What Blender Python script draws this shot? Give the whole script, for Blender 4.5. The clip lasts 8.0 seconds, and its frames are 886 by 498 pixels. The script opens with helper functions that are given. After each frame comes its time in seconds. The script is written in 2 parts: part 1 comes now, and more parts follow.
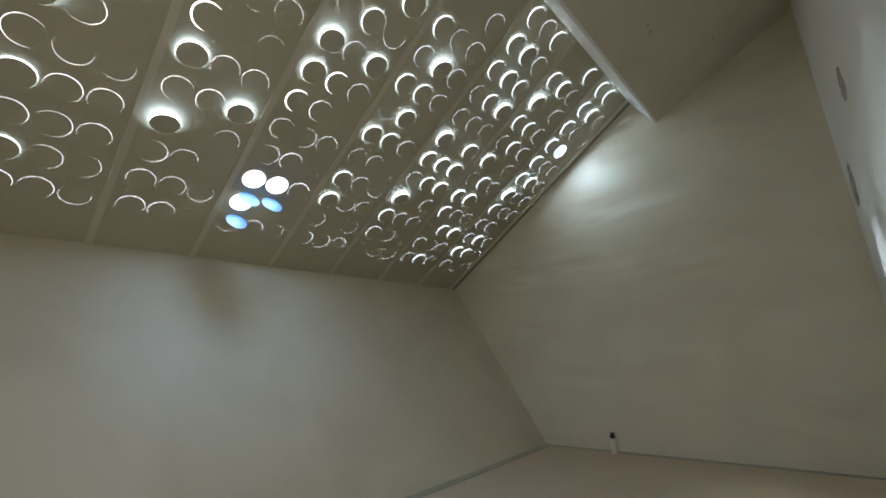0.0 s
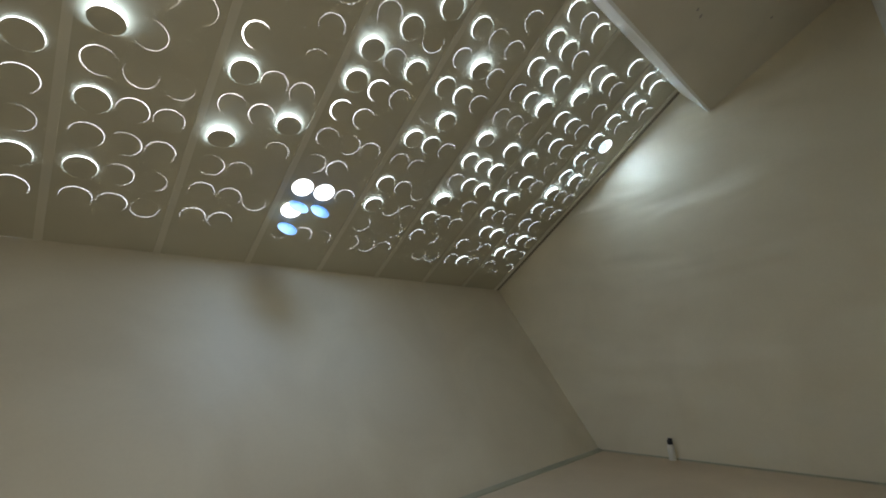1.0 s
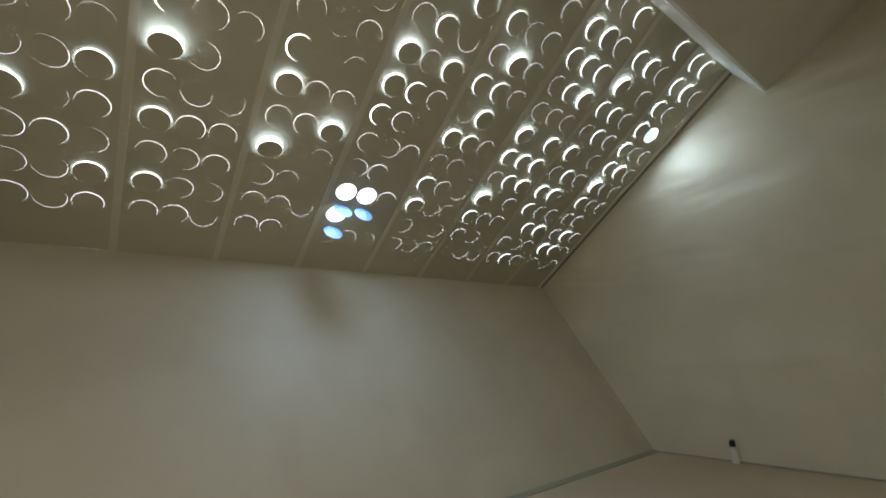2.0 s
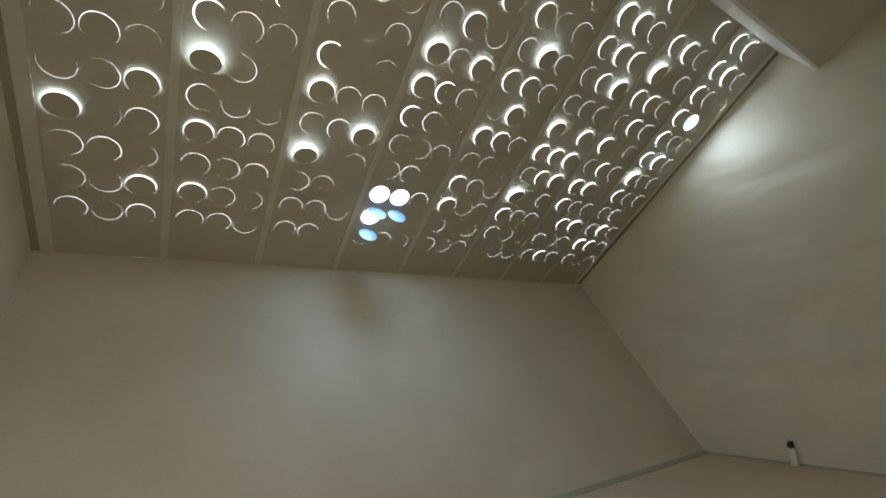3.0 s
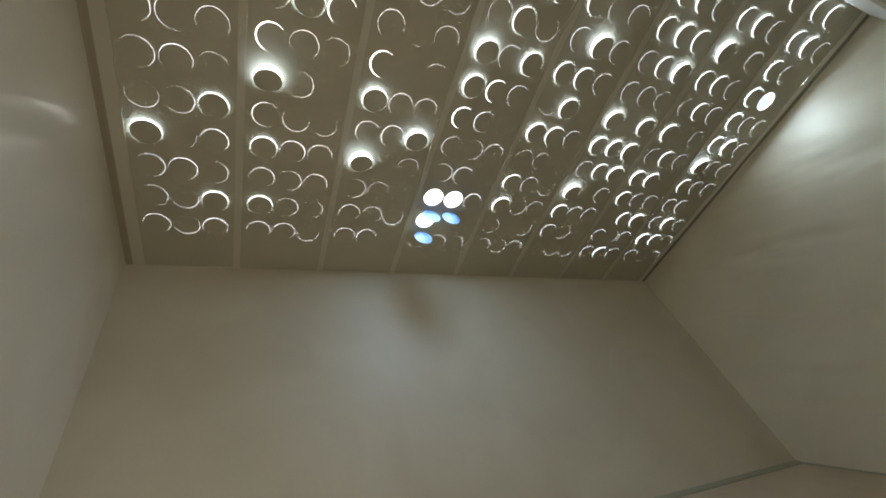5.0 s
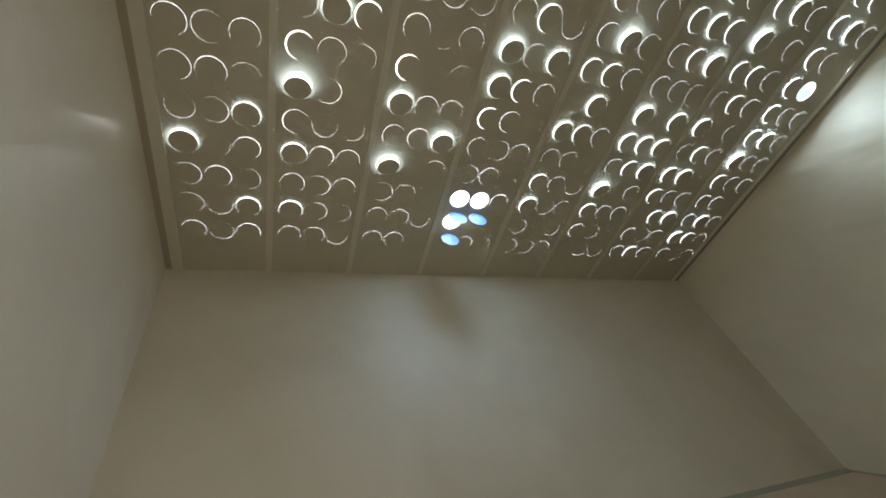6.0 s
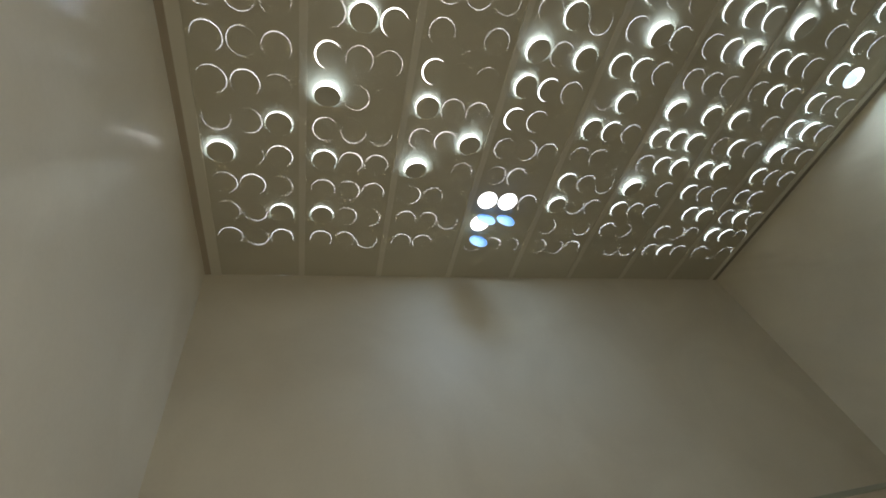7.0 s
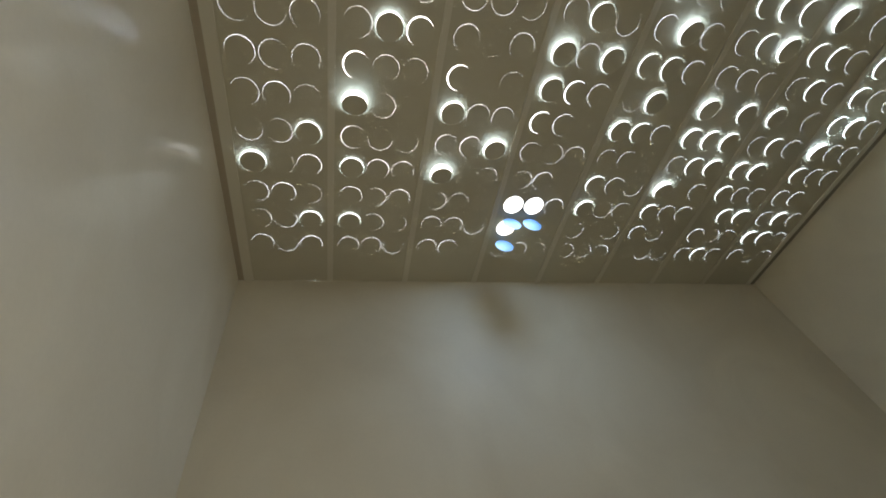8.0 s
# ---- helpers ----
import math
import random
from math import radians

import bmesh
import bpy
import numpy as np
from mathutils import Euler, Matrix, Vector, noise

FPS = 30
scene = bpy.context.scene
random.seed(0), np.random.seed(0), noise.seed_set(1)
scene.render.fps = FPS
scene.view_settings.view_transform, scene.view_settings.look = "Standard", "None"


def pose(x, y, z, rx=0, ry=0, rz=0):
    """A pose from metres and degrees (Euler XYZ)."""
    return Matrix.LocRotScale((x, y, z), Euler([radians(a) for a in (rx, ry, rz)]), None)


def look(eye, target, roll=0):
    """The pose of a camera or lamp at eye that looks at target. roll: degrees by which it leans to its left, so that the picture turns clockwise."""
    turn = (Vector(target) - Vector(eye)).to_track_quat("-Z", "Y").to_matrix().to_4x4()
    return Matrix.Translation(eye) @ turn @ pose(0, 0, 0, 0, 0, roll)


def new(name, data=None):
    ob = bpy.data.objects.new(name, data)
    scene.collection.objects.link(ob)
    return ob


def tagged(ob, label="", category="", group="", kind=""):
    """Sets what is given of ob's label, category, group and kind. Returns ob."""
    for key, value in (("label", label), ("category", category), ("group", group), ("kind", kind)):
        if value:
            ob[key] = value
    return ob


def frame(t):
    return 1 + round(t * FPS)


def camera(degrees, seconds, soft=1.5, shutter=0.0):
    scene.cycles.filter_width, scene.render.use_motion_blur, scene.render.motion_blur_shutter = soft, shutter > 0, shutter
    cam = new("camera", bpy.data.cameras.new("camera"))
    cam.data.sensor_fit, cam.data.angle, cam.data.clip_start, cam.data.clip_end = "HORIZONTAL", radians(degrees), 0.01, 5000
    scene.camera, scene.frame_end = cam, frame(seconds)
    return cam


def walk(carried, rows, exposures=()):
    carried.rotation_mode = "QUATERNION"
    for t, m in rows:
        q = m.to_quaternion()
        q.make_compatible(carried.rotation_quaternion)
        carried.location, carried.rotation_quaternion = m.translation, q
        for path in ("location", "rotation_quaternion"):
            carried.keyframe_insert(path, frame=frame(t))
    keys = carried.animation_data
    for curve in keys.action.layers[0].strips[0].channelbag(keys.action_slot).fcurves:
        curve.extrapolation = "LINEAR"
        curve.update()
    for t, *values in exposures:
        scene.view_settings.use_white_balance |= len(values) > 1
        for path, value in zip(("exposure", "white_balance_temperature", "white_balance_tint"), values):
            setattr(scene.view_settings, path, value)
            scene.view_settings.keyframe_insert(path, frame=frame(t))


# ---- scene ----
# ---- the camera and its walk ----
LENS = 93.22
PATH = [
    (0.0, pose(0.053, -0.023, 1.249, 104.486, 3.104, -48.180)),
    (0.5, pose(0.046, -0.020, 1.251, 104.815, 2.974, -45.203)),
    (1.0, pose(0.041, -0.017, 1.250, 105.006, 2.974, -42.243)),
    (1.5, pose(0.035, -0.026, 1.245, 105.113, 3.054, -39.117)),
    (3.0, pose(0.018, -0.012, 1.246, 105.412, 3.710, -31.596)),
    (3.5, pose(0.013, -0.004, 1.245, 105.508, 3.905, -29.438)),
    (4.0, pose(0.008, 0.005, 1.248, 105.588, 3.971, -27.586)),
    (4.5, pose(0.006, 0.008, 1.250, 105.795, 3.897, -25.799)),
    (6.0, pose(-0.028, 0.023, 1.249, 106.553, 3.600, -20.681)),
    (6.5, pose(-0.040, 0.017, 1.253, 106.652, 3.541, -18.853)),
    (7.0, pose(-0.044, 0.019, 1.252, 107.026, 3.469, -16.833)),
    (7.5, pose(-0.050, 0.019, 1.248, 107.471, 3.216, -15.021)),
    (8.0, pose(-0.058, 0.016, 1.245, 107.968, 2.816, -13.494)),
]
cam = camera(LENS, 8.0, soft=1.9)
walk(cam, PATH, [(0.0, 3.25, 6800, 14), (0.5, 3.5, 6950, 16), (1.0, 3.26, 7050, 14), (1.5, 3.2, 7200, 14), (4.0, 3.2, 7400, 15.5), (8.0, 3.22, 7300, 14)])

# ---- plan, in metres ----
SLOPE = radians(32.0)           # the ceiling rises towards the camera, the end wall leans square to it
CS, SN = math.cos(SLOPE), math.sin(SLOPE)
XL, XR = -1.08, 5.612           # side walls
APEX = 5.248                    # height of the ceiling's plane over the camera's foot
YB0, ZB0 = 3.108, 0.0           # foot of the leaning end wall
YT, ZT = 4.596, 2.376           # its top, where the ceiling begins
YE, ZE = 1.292, 4.440           # the ceiling's upper edge at the beam
YS, ZS = 1.048, 4.032           # the beam's lower edge
YF = -0.496                     # wall at the camera's back
SOFF = math.tan(radians(26.0))  # slope of the beam's underside
CEIL = Matrix(((1, 0, 0, 0), (0, CS, SN, 0), (0, -SN, CS, APEX), (0, 0, 0, 1)))
V_END, V_EDGE = YT / CS, YE / CS
COL0, PANEL, PITCH = -0.796, 0.814, 0.226
ROW0, STEP = 4.904, 0.294
HOLE = 0.102
THICK = 0.0003
SEG = 64

# ---- light ----
world = bpy.data.worlds.new("sky")
scene.world = world
world.use_nodes = True
wt = world.node_tree
sky = wt.nodes.new("ShaderNodeTexSky")
sky.sky_type, sky.sun_disc = "NISHITA", False
sky.dust_density = 0.9
sky.sun_elevation, sky.sun_rotation = radians(40), radians(9)
veil = wt.nodes.new("ShaderNodeMix")         # thin bright cloud over the blue
veil.data_type = "RGBA"
veil.inputs["Factor"].default_value, veil.inputs["B"].default_value = 0.6, (6.9, 7.6, 7.8, 1)
wt.links.new(sky.outputs["Color"], veil.inputs["A"])
wt.links.new(veil.outputs["Result"], wt.nodes["Background"].inputs["Color"])
wt.nodes["Background"].inputs["Strength"].default_value = 0.07
sun_data = bpy.data.lights.new("sun", "SUN")
sun_data.energy, sun_data.angle, sun_data.color = 5.0, radians(11), (0.60, 0.80, 1.0)
sun = new("sun", sun_data)
sun.matrix_world = look((2.40, 15.13, 12.85), (0, 0, 0))

# added fill lamp in a made-up doorway, unseen behind the camera
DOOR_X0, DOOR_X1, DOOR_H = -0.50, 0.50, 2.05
fill_data = bpy.data.lights.new("entry_fill", "AREA")
fill_data.shape, fill_data.size, fill_data.size_y = "RECTANGLE", DOOR_X1 - DOOR_X0 - 0.06, DOOR_H - 0.08
fill_data.energy, fill_data.color = 2.1, (0.89, 0.96, 0.94)
fill_lamp = new("entry_fill", fill_data)
fill_lamp.matrix_world = look(((DOOR_X0 + DOOR_X1) / 2, YF - 0.12, DOOR_H / 2), ((DOOR_X0 + DOOR_X1) / 2, YF + 1, DOOR_H / 2))

# ---- materials ----
def surface(name, base, rough=0.8, vary=0.06, big=1.2, fine=60.0, bump=0.15, metal=0.0, stain=None, stain_amount=0.35, wave=0.0, coat=0.0, coat_rough=0.15, wave_scale=1.7):
    """Base colour with broad mottling and fine grain, a worn stain colour and a soft relief."""
    m = bpy.data.materials.new(name)
    m.use_nodes = True
    nt = m.node_tree
    n, l = nt.nodes, nt.links
    b = n["Principled BSDF"]
    b.inputs["Roughness"].default_value, b.inputs["Metallic"].default_value = rough, metal
    b.inputs["Coat Weight"].default_value, b.inputs["Coat Roughness"].default_value = coat, coat_rough
    co = n.new("ShaderNodeTexCoord")
    broad = n.new("ShaderNodeTexNoise")
    broad.inputs["Scale"].default_value, broad.inputs["Detail"].default_value, broad.inputs["Distortion"].default_value = big, 5, 0.7
    grain = n.new("ShaderNodeTexNoise")
    grain.inputs["Scale"].default_value, grain.inputs["Detail"].default_value = fine, 4
    l.new(co.outputs["Object"], broad.inputs["Vector"])
    l.new(co.outputs["Object"], grain.inputs["Vector"])
    r1 = n.new("ShaderNodeMapRange")
    r1.inputs["From Min"].default_value, r1.inputs["From Max"].default_value = 0.35, 0.7
    l.new(broad.outputs["Fac"], r1.inputs["Value"])
    mix = n.new("ShaderNodeMix")
    mix.data_type = "RGBA"
    low = stain or [c * (1 - vary * 2) for c in base]
    mix.inputs["A"].default_value, mix.inputs["B"].default_value = (*base, 1), (*low, 1)
    sc = n.new("ShaderNodeMath")
    sc.operation = "MULTIPLY"
    sc.inputs[1].default_value = stain_amount
    l.new(r1.outputs["Result"], sc.inputs[0])
    l.new(sc.outputs[0], mix.inputs["Factor"])
    hsv = n.new("ShaderNodeHueSaturation")
    r2 = n.new("ShaderNodeMapRange")
    r2.inputs["To Min"].default_value, r2.inputs["To Max"].default_value = 1 - vary, 1 + vary
    l.new(grain.outputs["Fac"], r2.inputs["Value"])
    l.new(r2.outputs["Result"], hsv.inputs["Value"])
    l.new(mix.outputs["Result"], hsv.inputs["Color"])
    l.new(hsv.outputs["Color"], b.inputs["Base Color"])
    bp = n.new("ShaderNodeBump")
    bp.inputs["Strength"].default_value, bp.inputs["Distance"].default_value = bump, 0.004
    l.new(grain.outputs["Fac"], bp.inputs["Height"])
    if wave:                                     # hand-trowelled unevenness
        uneven = n.new("ShaderNodeTexNoise")
        uneven.inputs["Scale"].default_value, uneven.inputs["Detail"].default_value, uneven.inputs["Distortion"].default_value = wave_scale, 1.5, 0.5
        squash = n.new("ShaderNodeMapping")
        squash.inputs["Scale"].default_value = (1.0, 0.55, 1.6)
        squash.inputs["Rotation"].default_value = (radians(28), 0, 0)
        l.new(co.outputs["Object"], squash.inputs["Vector"])
        l.new(squash.outputs["Vector"], uneven.inputs["Vector"])
        wb = n.new("ShaderNodeBump")
        wb.inputs["Strength"].default_value, wb.inputs["Distance"].default_value = 1.0, wave
        l.new(uneven.outputs["Fac"], wb.inputs["Height"])
        l.new(wb.outputs["Normal"], bp.inputs["Normal"])
    l.new(bp.outputs["Normal"], b.inputs["Normal"])
    return m


# end wall base lowered, side wall base raised: part of the lighting is in the colour
plaster = surface("plaster", (0.635, 0.565, 0.43), 0.58, 0.03, 0.9, 45.0, 0.12, stain=(0.54, 0.465, 0.34), stain_amount=0.8, wave=0.006)
glossy_plaster = surface("glossy_plaster", (0.73, 0.65, 0.485), 0.5, 0.03, 0.9, 45.0, 0.1, stain=(0.64, 0.56, 0.41), stain_amount=0.8, wave=0.11, wave_scale=1.0)
# lighter copy of the plaster: the left wall's extra light is put into its base
lit_plaster = surface("lit_plaster", (0.78, 0.71, 0.575), 0.27, 0.03, 0.9, 45.0, 0.12, stain=(0.68, 0.60, 0.46), stain_amount=0.7, wave=0.004, coat=0.13, coat_rough=0.09)
# greyer and lighter base stands in for leaked light on the entry wall
bright_plaster = surface("bright_plaster", (0.83, 0.79, 0.71), 0.6, 0.03, 0.9, 45.0, 0.12, stain=(0.74, 0.71, 0.64), wave=0.006)
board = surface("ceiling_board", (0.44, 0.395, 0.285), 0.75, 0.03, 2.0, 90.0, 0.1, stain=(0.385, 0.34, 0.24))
batten_paint = surface("batten_paint", (0.53, 0.485, 0.37), 0.6, 0.03, 3.0, 80.0, 0.1)
strip_paint = surface("strip_paint", (0.66, 0.61, 0.49), 0.6, 0.04, 3.0, 80.0, 0.1, stain=(0.52, 0.47, 0.36))
lid_paint = surface("lid_paint", (0.44, 0.395, 0.285), 0.7, 0.03, 5.0, 90.0, 0.1)
beam_paint = surface("beam_paint", (0.66, 0.595, 0.475), 0.6, 0.03, 1.5, 50.0, 0.12, stain=(0.50, 0.44, 0.34))
# near-white base stands in for the light on the beam's face
fascia_lit = surface("fascia_lit", (0.86, 0.85, 0.81), 0.5, 0.03, 3.0, 60.0, 0.1, stain=(0.77, 0.75, 0.69))
floor_paint = surface("floor_paint", (0.66, 0.515, 0.35), 0.6, 0.05, 1.6, 35.0, 0.1, stain=(0.58, 0.445, 0.30), stain_amount=0.6)
skirting_paint = surface("skirting_paint", (0.39, 0.37, 0.265), 0.6, 0.05, 4.0, 60.0, 0.1)
# the shallow groove's shade is put into this dark base
gap_shade = surface("gap_shade", (0.24, 0.20, 0.145), 0.9, 0.05, 4.0, 60.0, 0.1)
brown_paint = surface("brown_paint", (0.33, 0.265, 0.185), 0.8, 0.05, 4.0, 60.0, 0.1)
white_plastic = surface("white_plastic", (0.84, 0.80, 0.70), 0.35, 0.015, 6.0, 80.0, 0.02)
black_plastic = surface("black_plastic", (0.02, 0.02, 0.022), 0.4, 0.05, 8.0, 90.0, 0.02)
bare_plaster = surface("bare_plaster", (0.46, 0.41, 0.36), 0.9, 0.15, 12.0, 90.0, 0.6, stain=(0.20, 0.16, 0.13), stain_amount=0.9)


# ---- mesh helpers ----
def mesh_of(name, bm, material, smooth=False):
    bmesh.ops.recalc_face_normals(bm, faces=bm.faces)
    me = bpy.data.meshes.new(name)
    bm.to_mesh(me)
    bm.free()
    me.materials.append(material)
    if smooth:
        for p in me.polygons:
            p.use_smooth = True
    return me


def part(name, bm, material, parent=None, label="", smooth=False):
    ob = new(name, mesh_of(name, bm, material, smooth))
    if parent:
        ob.parent = parent
    if label:
        tagged(ob, label)
    return ob


def box(bm, x0, x1, y0, y1, z0, z1, m=None):
    vs = [bm.verts.new((m or Matrix()) @ Vector((x, y, z))) for x in (x0, x1) for y in (y0, y1) for z in (z0, z1)]
    for f in ((0, 1, 3, 2), (4, 6, 7, 5), (0, 4, 5, 1), (2, 3, 7, 6), (0, 2, 6, 4), (1, 5, 7, 3)):
        bm.faces.new([vs[i] for i in f])


def prism(bm, profile, x0, x1):
    """A solid of the (y, z) profile from x0 to x1."""
    a = [bm.verts.new((x0, y, z)) for y, z in profile]
    b = [bm.verts.new((x1, y, z)) for y, z in profile]
    bm.faces.new(a), bm.faces.new(b[::-1])
    for i in range(len(a)):
        j = (i + 1) % len(a)
        bm.faces.new((a[i], b[i], b[j], a[j]))


def bevelled(bm, width, segments=2):
    bmesh.ops.bevel(bm, geom=list(bm.edges), offset=width, segments=segments, affect="EDGES", profile=0.6)


def lathe(bm, profile, segments=28, m=None):
    """A turned solid: (radius, height) from foot to top."""
    rings = []
    for r, z in profile:
        rings.append([bm.verts.new((m or Matrix()) @ Vector((r * math.cos(a), r * math.sin(a), z)))
                      for a in (2 * math.pi * k / segments for k in range(segments))])
    for lo, hi in zip(rings, rings[1:]):
        for k in range(segments):
            j = (k + 1) % segments
            bm.faces.new((lo[k], lo[j], hi[j], hi[k]))
    bm.faces.new(rings[0][::-1]), bm.faces.new(rings[-1])


# ---- the shell ----
WALL = 0.2
bm = bmesh.new()
box(bm, XL - WALL, XR + WALL, YF - WALL, YB0 + 0.3, -0.15, 0.0)
tagged(part("floor", bm, floor_paint), "pale dusty pinkish-beige painted floor", "floor", kind="structure")

SOFF_F = ZS + SOFF * (YS - YF)                   # height of the beam's underside at the camera's wall
side = [(YF - WALL, -0.15), (YB0 + 0.35, -0.15), (YB0 + 0.35 + SN * 0.1, 0.0), (YT + 0.12, ZT - 0.03), (YE + 0.02, ZE + 0.02),
        (YE - 0.3, ZE + 0.3), (YF - WALL, SOFF_F + 0.5)]
for name, x0, x1, paint, text in (("wall_right", XR, XR + WALL, glossy_plaster, "slightly glossy beige plastered side wall below the sloping ceiling"),
                           ("wall_left", XL - WALL, XL, lit_plaster, "smooth beige plastered side wall beside the perforated ceiling")):
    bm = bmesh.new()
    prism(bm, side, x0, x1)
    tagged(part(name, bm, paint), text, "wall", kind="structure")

bm = bmesh.new()
prism(bm, [(YB0, 0.0), (YT, ZT), (YT + 0.2 * CS, ZT - 0.2 * SN), (YB0 + 0.2 * CS, -0.2 * SN)], XL, XR)
tagged(part("wall_end", bm, plaster), "leaning beige plastered end wall washed by soft bluish light", "wall", kind="structure")

bm = bmesh.new()
box(bm, XL, DOOR_X0, YF - WALL, YF, 0.0, SOFF_F)
box(bm, DOOR_X1, XR, YF - WALL, YF, 0.0, SOFF_F)
box(bm, DOOR_X0, DOOR_X1, YF - WALL, YF, DOOR_H, SOFF_F)
tagged(part("wall_entry", bm, bright_plaster), "pale grey plastered wall, lightened as if lit, with two chipped patches", "wall", kind="structure")

bm = bmesh.new()
B = 0.03                                         # the fascia board's thickness
prism(bm, [(YS - B * CS, ZS + B * SOFF * CS), (YE - B * CS + 0.25 * SN, ZE + B * SN + 0.25 * CS), (YF - WALL, SOFF_F + 0.6), (YF - WALL, ZS + SOFF * (YS - YF + WALL))], XL, XR)
tagged(part("beam", bm, beam_paint), "boxed-in plastered beam with a shaded underside", "beam", kind="structure")
bm = bmesh.new()
prism(bm, [(YS, ZS), (YE + 0.12 * SN, ZE + 0.12 * CS), (YE - B * CS + 0.12 * SN, ZE + B * SN + 0.12 * CS), (YS - B * CS - 0.002, ZS + B * SN - 0.006)], XL, XR)
tagged(part("trim", bm, fascia_lit), "fascia board on the beam's face, light put into its pale colour", "trim", kind="structure")

# plain unseen hall, added to block the sky behind the made-up doorway
HY0, HY1 = YF - WALL - 1.3, YF - WALL
bm = bmesh.new()
box(bm, -1.0, -0.9, HY0, HY1, 0.0, 2.4)
box(bm, 0.9, 1.0, HY0, HY1, 0.0, 2.4)
box(bm, -1.0, 1.0, HY0 - 0.1, HY0, 0.0, 2.4)
tagged(part("wall_added", bm, bright_plaster), "plain pale plastered walls of an unseen hall, added to shut out sky light", "wall", kind="structure")
bm = bmesh.new()
box(bm, -1.0, 1.0, HY0 - 0.1, HY1, -0.15, 0.0)
tagged(part("floor_added", bm, floor_paint), "pale painted floor of the unseen, added hall", "floor", kind="structure")
bm = bmesh.new()
box(bm, -1.0, 1.0, HY0 - 0.1, HY1, 2.4, 2.5)
tagged(part("ceiling_added", bm, bright_plaster), "plain pale ceiling of the unseen, added hall", "ceiling", kind="structure")

# skirting along the floor
bm = bmesh.new()
prism(bm, [(YB0 - 0.045, 0.0), (YB0 + 0.004, 0.0), (YB0 + 0.004 + 0.034 * SN, 0.034 * CS), (YB0 - 0.010 + 0.034 * SN, 0.034 * CS), (YB0 - 0.040, 0.012)], XL, XR)
tagged(part("baseboard", bm, skirting_paint), "low grey skirting strip at the foot of the end wall", "skirting", kind="structure")
bm = bmesh.new()
box(bm, XR - 0.005, XR + 0.004, YF, YB0 - 0.046, 0.0, 0.018)
tagged(part("baseboard", bm, skirting_paint), "thin grey skirting strip at the foot of the side wall", "skirting", kind="structure")

# ---- the perforated ceiling ----
PANELS, ROWS, GAP, GAP_R = 8, 12, 0.06, 0.088
def hole_at(k, r, j):
    return COL0 + PANEL * k + PITCH * j, ROW0 - STEP * r


def cell(bm, cx, cy, x0, x1, y0, y1, seg=SEG):
    """A rectangle of board with a round hole through it."""
    loops = []
    for z in (0.0, THICK):
        ring, rim = [], []
        for i in range(seg):
            a = 2 * math.pi * (i + 0.5) / seg
            c, s = math.cos(a), math.sin(a)
            ring.append(bm.verts.new((cx + HOLE * c, cy + HOLE * s, z)))
            k = min(((x1 - cx) if c > 0 else (cx - x0)) / abs(c), ((y1 - cy) if s > 0 else (cy - y0)) / abs(s))
            rim.append(bm.verts.new((cx + k * c, cy + k * s, z)))
        corner = {}
        for i in range(seg):
            j = (i + 1) % seg
            p, q = rim[i].co, rim[j].co
            if abs(p.x - q.x) > 1e-6 and abs(p.y - q.y) > 1e-6:
                v = bm.verts.new((x0 if min(p.x, q.x) < x0 + 1e-6 else x1, y0 if min(p.y, q.y) < y0 + 1e-6 else y1, z))
                bm.faces.new((ring[i], rim[i], v, rim[j], ring[j]))
            else:
                bm.faces.new((ring[i], rim[i], rim[j], ring[j]))
        loops.append(ring)
    lo, hi = loops
    for i in range(seg):
        j = (i + 1) % seg
        bm.faces.new((lo[i], lo[j], hi[j], hi[i]))


bm = bmesh.new()
for k in range(PANELS):
    c0, c2 = COL0 + PANEL * k, COL0 + PANEL * k + 2 * PITCH
    left = XL + GAP if k == 0 else c0 - (PANEL - 2 * PITCH) / 2 + 0.002
    right = XR - GAP_R if k == PANELS - 1 else c2 + (PANEL - 2 * PITCH) / 2 - 0.002
    for r in range(ROWS):
        for j in range(3):
            x, v = hole_at(k, r, j)
            cell(bm, x, v, x - PITCH / 2, x + PITCH / 2, v - STEP / 2, v + STEP / 2)
    top, end = ROW0 + STEP / 2, ROW0 - STEP * (ROWS - 0.5)
    box(bm, left, c0 - PITCH / 2, end, top, 0, THICK)
    box(bm, c2 + PITCH / 2, right, end, top, 0, THICK)
    if k == 0:                                   # a short slit is left open over the end wall
        box(bm, left, -0.375, top, V_END + 0.2, 0, THICK)
        box(bm, -0.262, right, top, V_END + 0.2, 0, THICK)
        box(bm, -0.375, -0.262, top, V_END - 0.0003, 0, THICK)
    else:
        box(bm, left, right, top, V_END + 0.2, 0, THICK)
    box(bm, left, right, V_EDGE - 0.02, end, 0, THICK)
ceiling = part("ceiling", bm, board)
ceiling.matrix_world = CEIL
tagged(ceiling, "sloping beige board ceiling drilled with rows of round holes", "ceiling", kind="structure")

bm = bmesh.new()
for k in range(1, PANELS):
    x = COL0 + PANEL * k - (PANEL - 2 * PITCH) / 2
    box(bm, x - 0.028, x + 0.028, V_EDGE - 0.02, V_END + 0.01, -0.010, -0.0005)
box(bm, XL + 0.060, XL + 0.150, V_EDGE - 0.02, V_END + 0.01, -0.012, -0.0005)
trim = part("trim", bm, batten_paint)
trim.matrix_world = CEIL
tagged(trim, "flat beige cover strips over the ceiling's joints", "trim", kind="structure")

bm = bmesh.new()
box(bm, XR - 0.150, XR - GAP_R + 0.002, V_EDGE - 0.02, V_END + 0.01, -0.012, -0.0005)
bevelled(bm, 0.003, 1)
pale_strip = part("trim", bm, strip_paint)
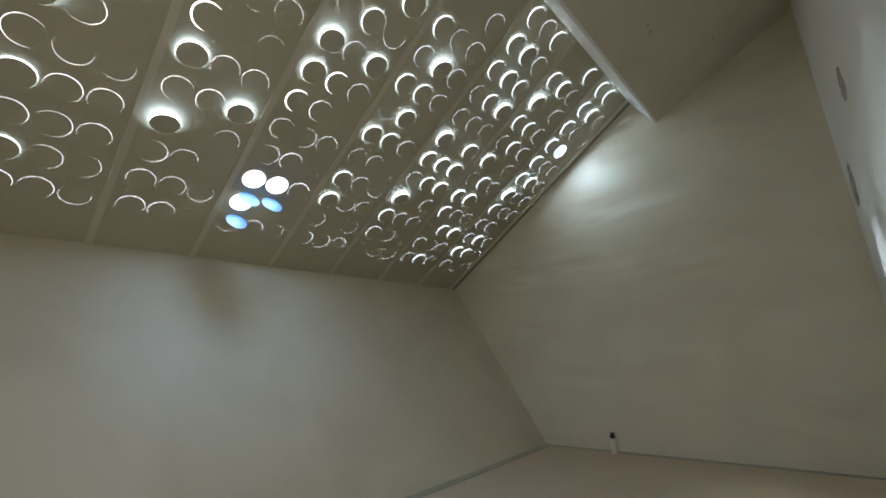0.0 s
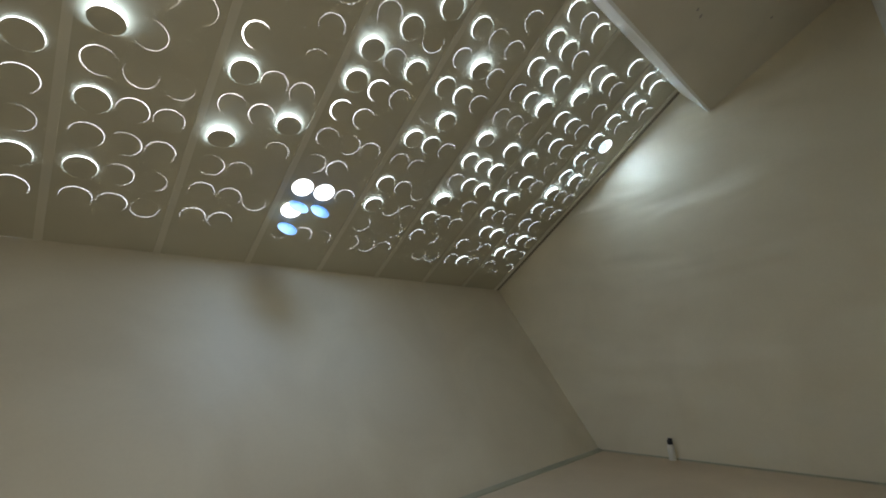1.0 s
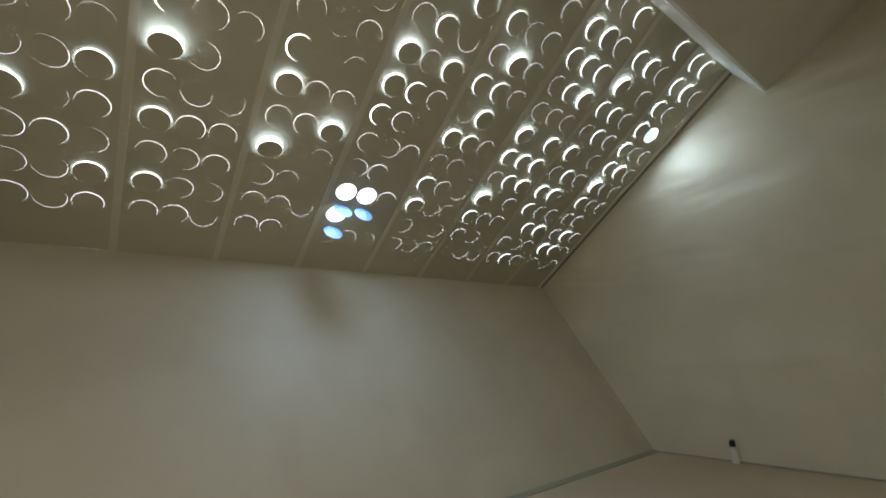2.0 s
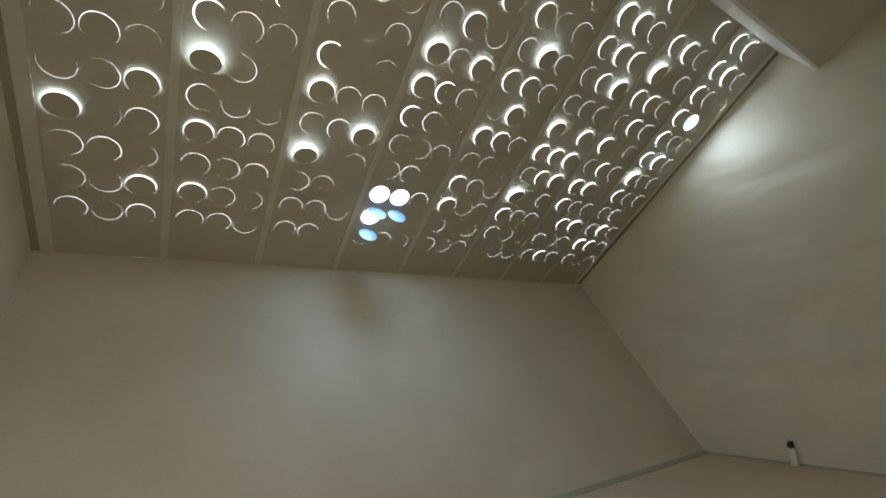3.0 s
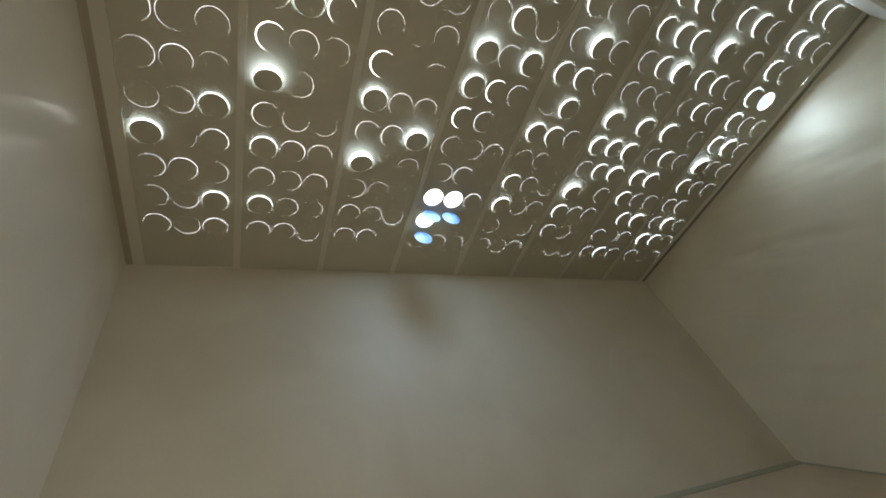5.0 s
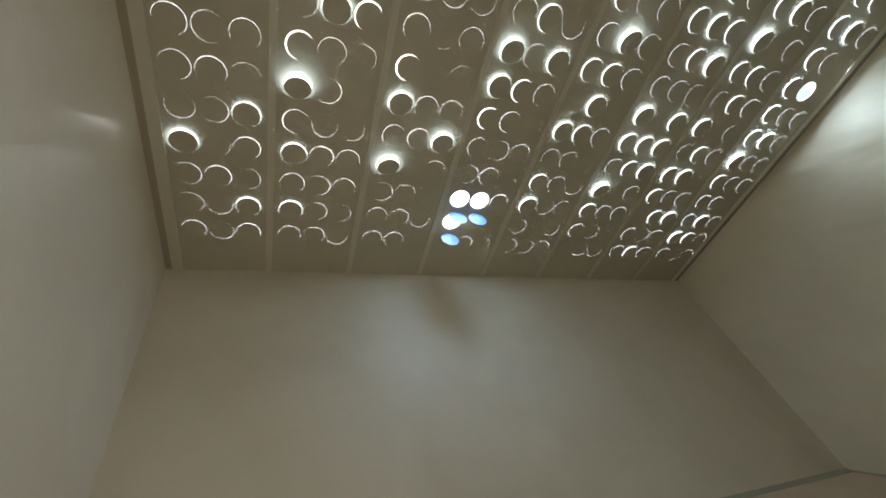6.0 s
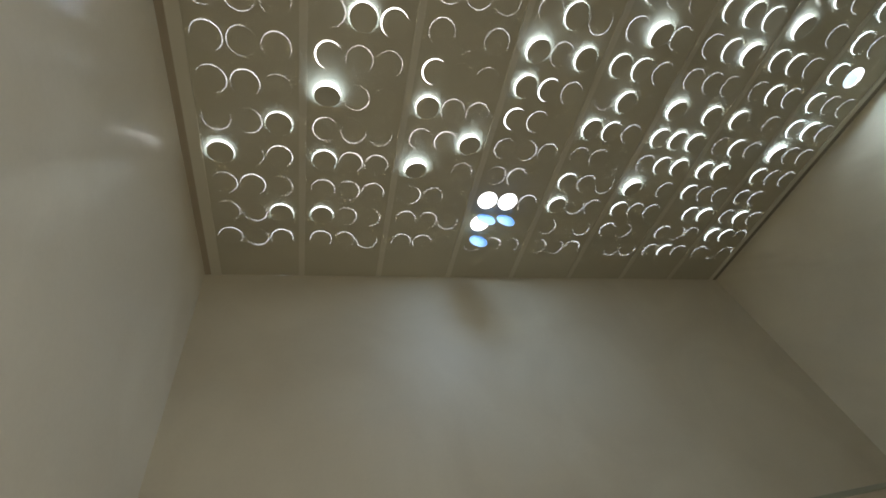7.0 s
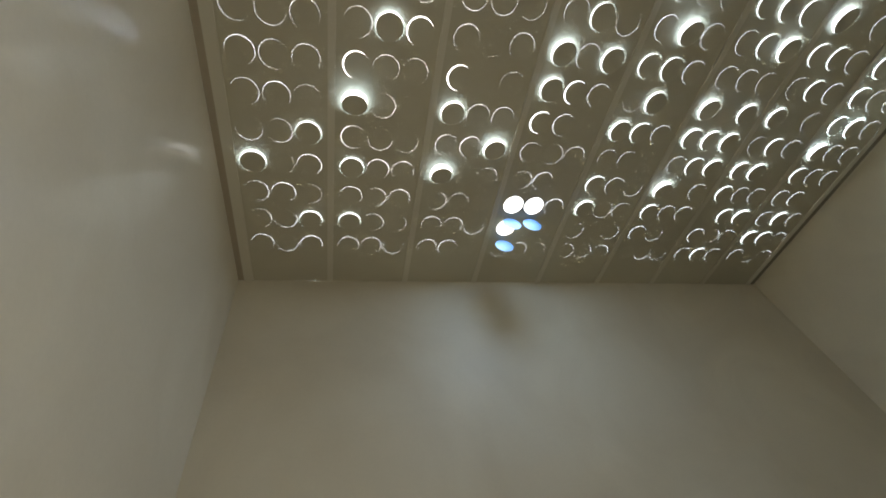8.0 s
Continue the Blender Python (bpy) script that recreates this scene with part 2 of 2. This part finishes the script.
pale_strip.matrix_world = CEIL
tagged(pale_strip, "pale narrow strip along the ceiling's edge beside the groove", "trim", kind="structure")

bm = bmesh.new()
box(bm, XL - 0.15, XL + GAP + 0.02, V_EDGE - 0.1, V_END + 0.3, THICK + 0.004, THICK + 0.03)
brown_strip = part("trim", bm, brown_paint)
brown_strip.matrix_world = CEIL
tagged(brown_strip, "brown strip between the ceiling and the side wall", "trim", kind="structure")
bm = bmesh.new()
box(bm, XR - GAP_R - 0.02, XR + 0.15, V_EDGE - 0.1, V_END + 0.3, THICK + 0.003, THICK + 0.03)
gap_strip = part("ceiling_edge", bm, gap_shade)
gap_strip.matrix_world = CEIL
tagged(gap_strip, "strip behind the gap at the side wall, its shade put into a dark colour", "trim", kind="structure")

# ---- round lids in the holes ----
# two letters a hole, three holes to a row of a panel, from the end wall up to the beam.
# First the side on which the lid stands off: 24ths of a turn, 0 towards the beam, clockwise seen from below.
# Then how far: e f n m w slipped aside a little more each, r loose all round, A B C D hinged down further and further.
# .. shut tight, O swung open, P half open
STATES = (
    "2n bn 0m|6f bn 0A|6n 2m 8f|nB 8e 2m|cn 8n 0A|4r 0m 0e|2m in 0n|hn en mn|.. .. ..|.. .. ..|.. .. ..|.. .. ..",
    "1n 3n cn|0A 6r 8f|2n 6n 1n|0A 2m 0n|im cn af|0D 8n ..|kw 2r 4f|4n 0B lw|.. .. bn|.. .. ..|.. .. ..|.. .. ..",
    "1n mn ..|1r 3n bn|8n 1f ..|nD .. 3f|kn lm nC|nB nn nn|jw .. ne|nn be 1r|bn bn 9f|mn .. ..|.. .. ..|.. .. ..",
    "bf 3n 6f|O. .. 9e|O. O. nm|6n lm 8e|jr 7n 1n|jw jm 7e|lB jw ln|nC ln lB|nn kA an|kn .. mB|.. .. ..|.. .. ..",
    "6n 8n 3n|8n ae 9n|mB 9n lf|lA ln an|0f lf ae|lB lA ln|af kB ..|kA kA kn|km mD kn|kA jf mn|.. .. ln|.. jA ..",
    ".. an an|lm 8n ae|lA mn mn|mD .. ln|ln kA mB|kB kB kB|mC .. mB|kn kn jf|jn kA lC|kA kB kA|lB lB km|kA lm lA",
    "ln lA ln|lm 7n nn|.. kA mB|kA kn kn|kB lB ..|jf kA kn|kB .. kf|kf kA jm|kA kA jn|lD .. ln|kA jB in|.. .. jA",
    "nn 9f 3r|kB lA 3n|jm lB kn|km jm 7e|kA kn kn|lD kn kn|kA lB kn|jA jn jn|jA P. ..|jA in 6f|jA jB jn|jA jA ..",
)
TURN = "0123456789abcdefghijklmn"
SLIP = {"e": (0.0007, 80), "f": (0.0011, 138), "n": (0.0018, 160), "m": (0.0028, 150), "w": (0.014, 112), "r": (0.0016, 163)}   # widest gap, half its arc in degrees
DROP = {"A": 0.0088, "B": 0.019, "C": 0.036, "D": 0.054}
LID = 0.102
EYE_V, EYE_BELOW = 2.12, 3.39     # the camera's eye under the ceiling's plane; the lids are fitted to its view
# pale blue base puts the spilled glow's brightness and cool tint into the backs
lid_back = surface("lid_back", (0.72, 0.81, 0.90), 0.6, 0.04, 6.0, 90.0, 0.05)
# the sky's blue is put into this base, darkened against the lamps close by
lid_sky_tint = surface("lid_sky_tint", (0.022, 0.066, 0.14), 0.6, 0.04, 6.0, 90.0, 0.05)
# near-black base offsets the added lamp, so the raised lid comes out pale
lid_dimmed = surface("lid_dimmed", (0.013, 0.019, 0.022), 0.6, 0.04, 6.0, 90.0, 0.05)


def lid_mesh(radius, back):
    bm = bmesh.new()
    lathe(bm, [(radius - 0.0002, 0.0), (radius, 0.0001), (radius, 0.0004), (radius - 0.0002, 0.0005)], SEG, pose(0, 0, 0, 0, 0, 180 / SEG))
    me = mesh_of("lid", bm, lid_paint)
    me.materials.append(back)                    # the weather side
    for p in me.polygons:
        if p.normal.z > 0.9:
            p.material_index = 1
    return me


LID_ROUND, LID_OPEN, LID_RAISED = lid_mesh(LID, lid_back), lid_mesh(0.097, lid_sky_tint), lid_mesh(0.097, lid_dimmed)
LABELS = {"shut": "round beige lid shut tight in its ceiling hole",
          "loose": "round beige lid with daylight leaking past its rim",
          "ajar": "round beige lid let down a little, daylight spilling round it",
          "raised": "round lid standing up outside its ceiling hole, darkened against the added lamp",
          "open": "round lid swung open below its ceiling hole, bluish skylight put into its colour"}


def lid_pose(x, v, code):
    """The pose of a lid that has slipped aside or hangs down from the rim opposite its open side."""
    a = TURN.index(code[0]) * math.pi / 12
    u = Vector((math.sin(a), -math.cos(a), 0))
    # slant of the camera's view here; gap, arc and drop are fitted to it
    view_slant = Vector((x, v - EYE_V, 0)) / EYE_BELOW
    if code[1] in SLIP:
        gap, arc = SLIP[code[1]]
        gap = gap * (0.55 + 0.45 * view_slant.length) + THICK * max(0.0, view_slant.dot(u))
        c = math.cos(radians(arc - 45 * max(0.0, view_slant.normalized().dot(u))))
        slip = gap / (1 - c)
        return Matrix.Translation(Vector((x, v, -0.0006)) - u * slip) @ Matrix.Diagonal((*[(HOLE + slip * c) / LID] * 2, 1, 1))
    size = (HOLE - 0.0006) / LID
    drop = DROP[code[1]] * (0.8 / max(0.4, view_slant.length)) ** 0.4
    hinge = Vector((x, v, -0.0007)) - u * HOLE
    swing = Matrix.Rotation(drop / (2 * HOLE), 4, Vector((0, 0, 1)).cross(u))
    return Matrix.Translation(hinge) @ swing @ Matrix.Translation(u * (HOLE - 0.0006)) @ Matrix.Diagonal((size, size, 1, 1))


rng = random.Random(7)
OPEN = []
for k, text in enumerate(STATES):
    for r, row in enumerate(text.split("|")):
        for j, code in enumerate(row.split()):
            x, v = hole_at(k, r, j)
            if code == "..":
                ob, m, state = new("ceiling_lid", LID_ROUND), pose(x, v, -0.0007) @ Matrix.Diagonal((1.006, 1.006, 1, 1)), "shut"
            elif code[0] == "P":
                up = pose(x, v, 0.010, 0, 0, 34) @ pose(0.105, 0, 0, 0, 75, 0) @ pose(-0.1, 0, 0, 180)
                ob, m, state = new("ceiling_lid", LID_RAISED), up, "raised"
            elif code[0] == "O":
                # offset past the rim and squared to the ceiling to fit the camera's view
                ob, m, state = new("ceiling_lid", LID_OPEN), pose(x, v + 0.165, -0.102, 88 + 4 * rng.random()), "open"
                OPEN.append((x, v))
            else:
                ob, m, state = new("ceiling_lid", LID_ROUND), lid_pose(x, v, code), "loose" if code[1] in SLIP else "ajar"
            ob.matrix_world = CEIL @ m
            tagged(ob, LABELS[state], "lid", "round lids in the ceiling")

# daylight that falls through the open holes
for x, v in OPEN:
    data = bpy.data.lights.new("hole_lamp", "AREA")
    data.shape, data.size, data.energy, data.color = "DISK", 2 * HOLE - 0.004, 0.92, (0.36, 0.61, 1.0)
    lamp = new("hole_lamp", data)
    lamp.matrix_world = CEIL @ pose(x, v, THICK + 0.003)

# added lamp above the ceiling, aimed through the raised lid's hole to brighten the side wall
px, pv = hole_at(7, 8, 1)
data = bpy.data.lights.new("hole_lamp", "AREA")
data.shape, data.size, data.size_y, data.energy, data.color = "ELLIPSE", 1.6, 0.55, 20.0, (0.50, 0.74, 1.0)
lamp = new("hole_lamp", data)
lamp.matrix_world = CEIL @ look((px - 0.26, pv + 0.04, 0.25), (px, pv, 0))

# ---- the bottle on the floor ----
def pump_bottle(x, y):
    base = tagged(new("bottle"), "white plastic bottle with a black cap on the floor", "bottle")
    bm = bmesh.new()
    lathe(bm, [(0.033, 0.0), (0.037, 0.004), (0.037, 0.140), (0.034, 0.156), (0.022, 0.166), (0.016, 0.170)])
    part("body", bm, white_plastic, base, "smooth white bottle body", True)
    bm = bmesh.new()
    lathe(bm, [(0.025, 0.166), (0.029, 0.169), (0.029, 0.205), (0.026, 0.210)])
    part("cap", bm, black_plastic, base, "ribbed black cap", True)
    bm = bmesh.new()
    box(bm, -0.014, 0.014, -0.013, 0.030, 0.209, 0.232)
    bevelled(bm, 0.004)
    part("nozzle", bm, black_plastic, base, "black spout")
    base.matrix_world = pose(x, y, 0, 0, 0, 150) @ Matrix.Scale(1.03, 4)
    return base


pump_bottle(XR - 0.044, 2.18)


# ---- chipped patches on the entry wall ----
def chip(points, name="wall_chip"):
    bm = bmesh.new()
    a = [bm.verts.new((x, YF + 0.004, z)) for x, z in points]
    b = [bm.verts.new((x, YF - 0.01, z)) for x, z in points]
    bm.faces.new(a), bm.faces.new(b[::-1])
    for i in range(len(a)):
        j = (i + 1) % len(a)
        bm.faces.new((a[i], a[j], b[j], b[i]))
    return tagged(part(name, bm, bare_plaster), "dark chipped patch of bare plaster on the pale wall", "chip", "chipped patches")


def rough_oval(x0, z0, x1, z1, width, seed, n=18):
    """An uneven oval along the line from one end to the other."""
    rs = random.Random(seed)
    cx, cz, ln, a = (x0 + x1) / 2, (z0 + z1) / 2, math.hypot(x1 - x0, z1 - z0) / 2, math.atan2(z1 - z0, x1 - x0)
    out = []
    for i in range(n):
        t = 2 * math.pi * i / n
        u, w = ln * math.cos(t) * rs.uniform(0.85, 1.1), width / 2 * math.sin(t) * rs.uniform(0.7, 1.2)
        out.append((cx + u * math.cos(a) - w * math.sin(a), cz + u * math.sin(a) + w * math.cos(a)))
    return out


chip(rough_oval(4.02, 3.15, 4.08, 2.89, 0.24, 3))
chip(rough_oval(5.10, 2.75, 5.26, 2.36, 0.30, 5))

# ---- small marks ----
def scuff(m, r, seed, label, name="scuff"):
    rs = random.Random(seed)
    bm = bmesh.new()
    n = 9
    lo = [bm.verts.new((r * math.cos(6.283 * i / n) * rs.uniform(0.6, 1.2), r * math.sin(6.283 * i / n) * rs.uniform(0.6, 1.2), 0)) for i in range(n)]
    top = bm.verts.new((0, 0, 0.006))
    bm.faces.new(lo[::-1])
    for i in range(n):
        bm.faces.new((lo[i], lo[(i + 1) % n], top))
    ob = part(name, bm, bare_plaster)
    ob.matrix_world = m
    return tagged(ob, label, "mark")


UNDER = Matrix(((1, 0, 0, 0), (0, -math.cos(radians(26)), -math.sin(radians(26)), 0), (0, math.sin(radians(26)), -math.cos(radians(26)), 0), (0, 0, 0, 1)))
for x, y, r, seed in ((4.982, 0.214, 0.018, 1), (3.994, 0.628, 0.016, 2), (4.10, 0.637, 0.020, 4)):
    scuff(Matrix.Translation((x, y, ZS + SOFF * (YS - y))) @ UNDER, r, seed, "small dark scuff on the beam's underside")
scuff(CEIL @ pose(2.658, 3.556, 0, 180), 0.014, 6, "small dark spot on the ceiling board")
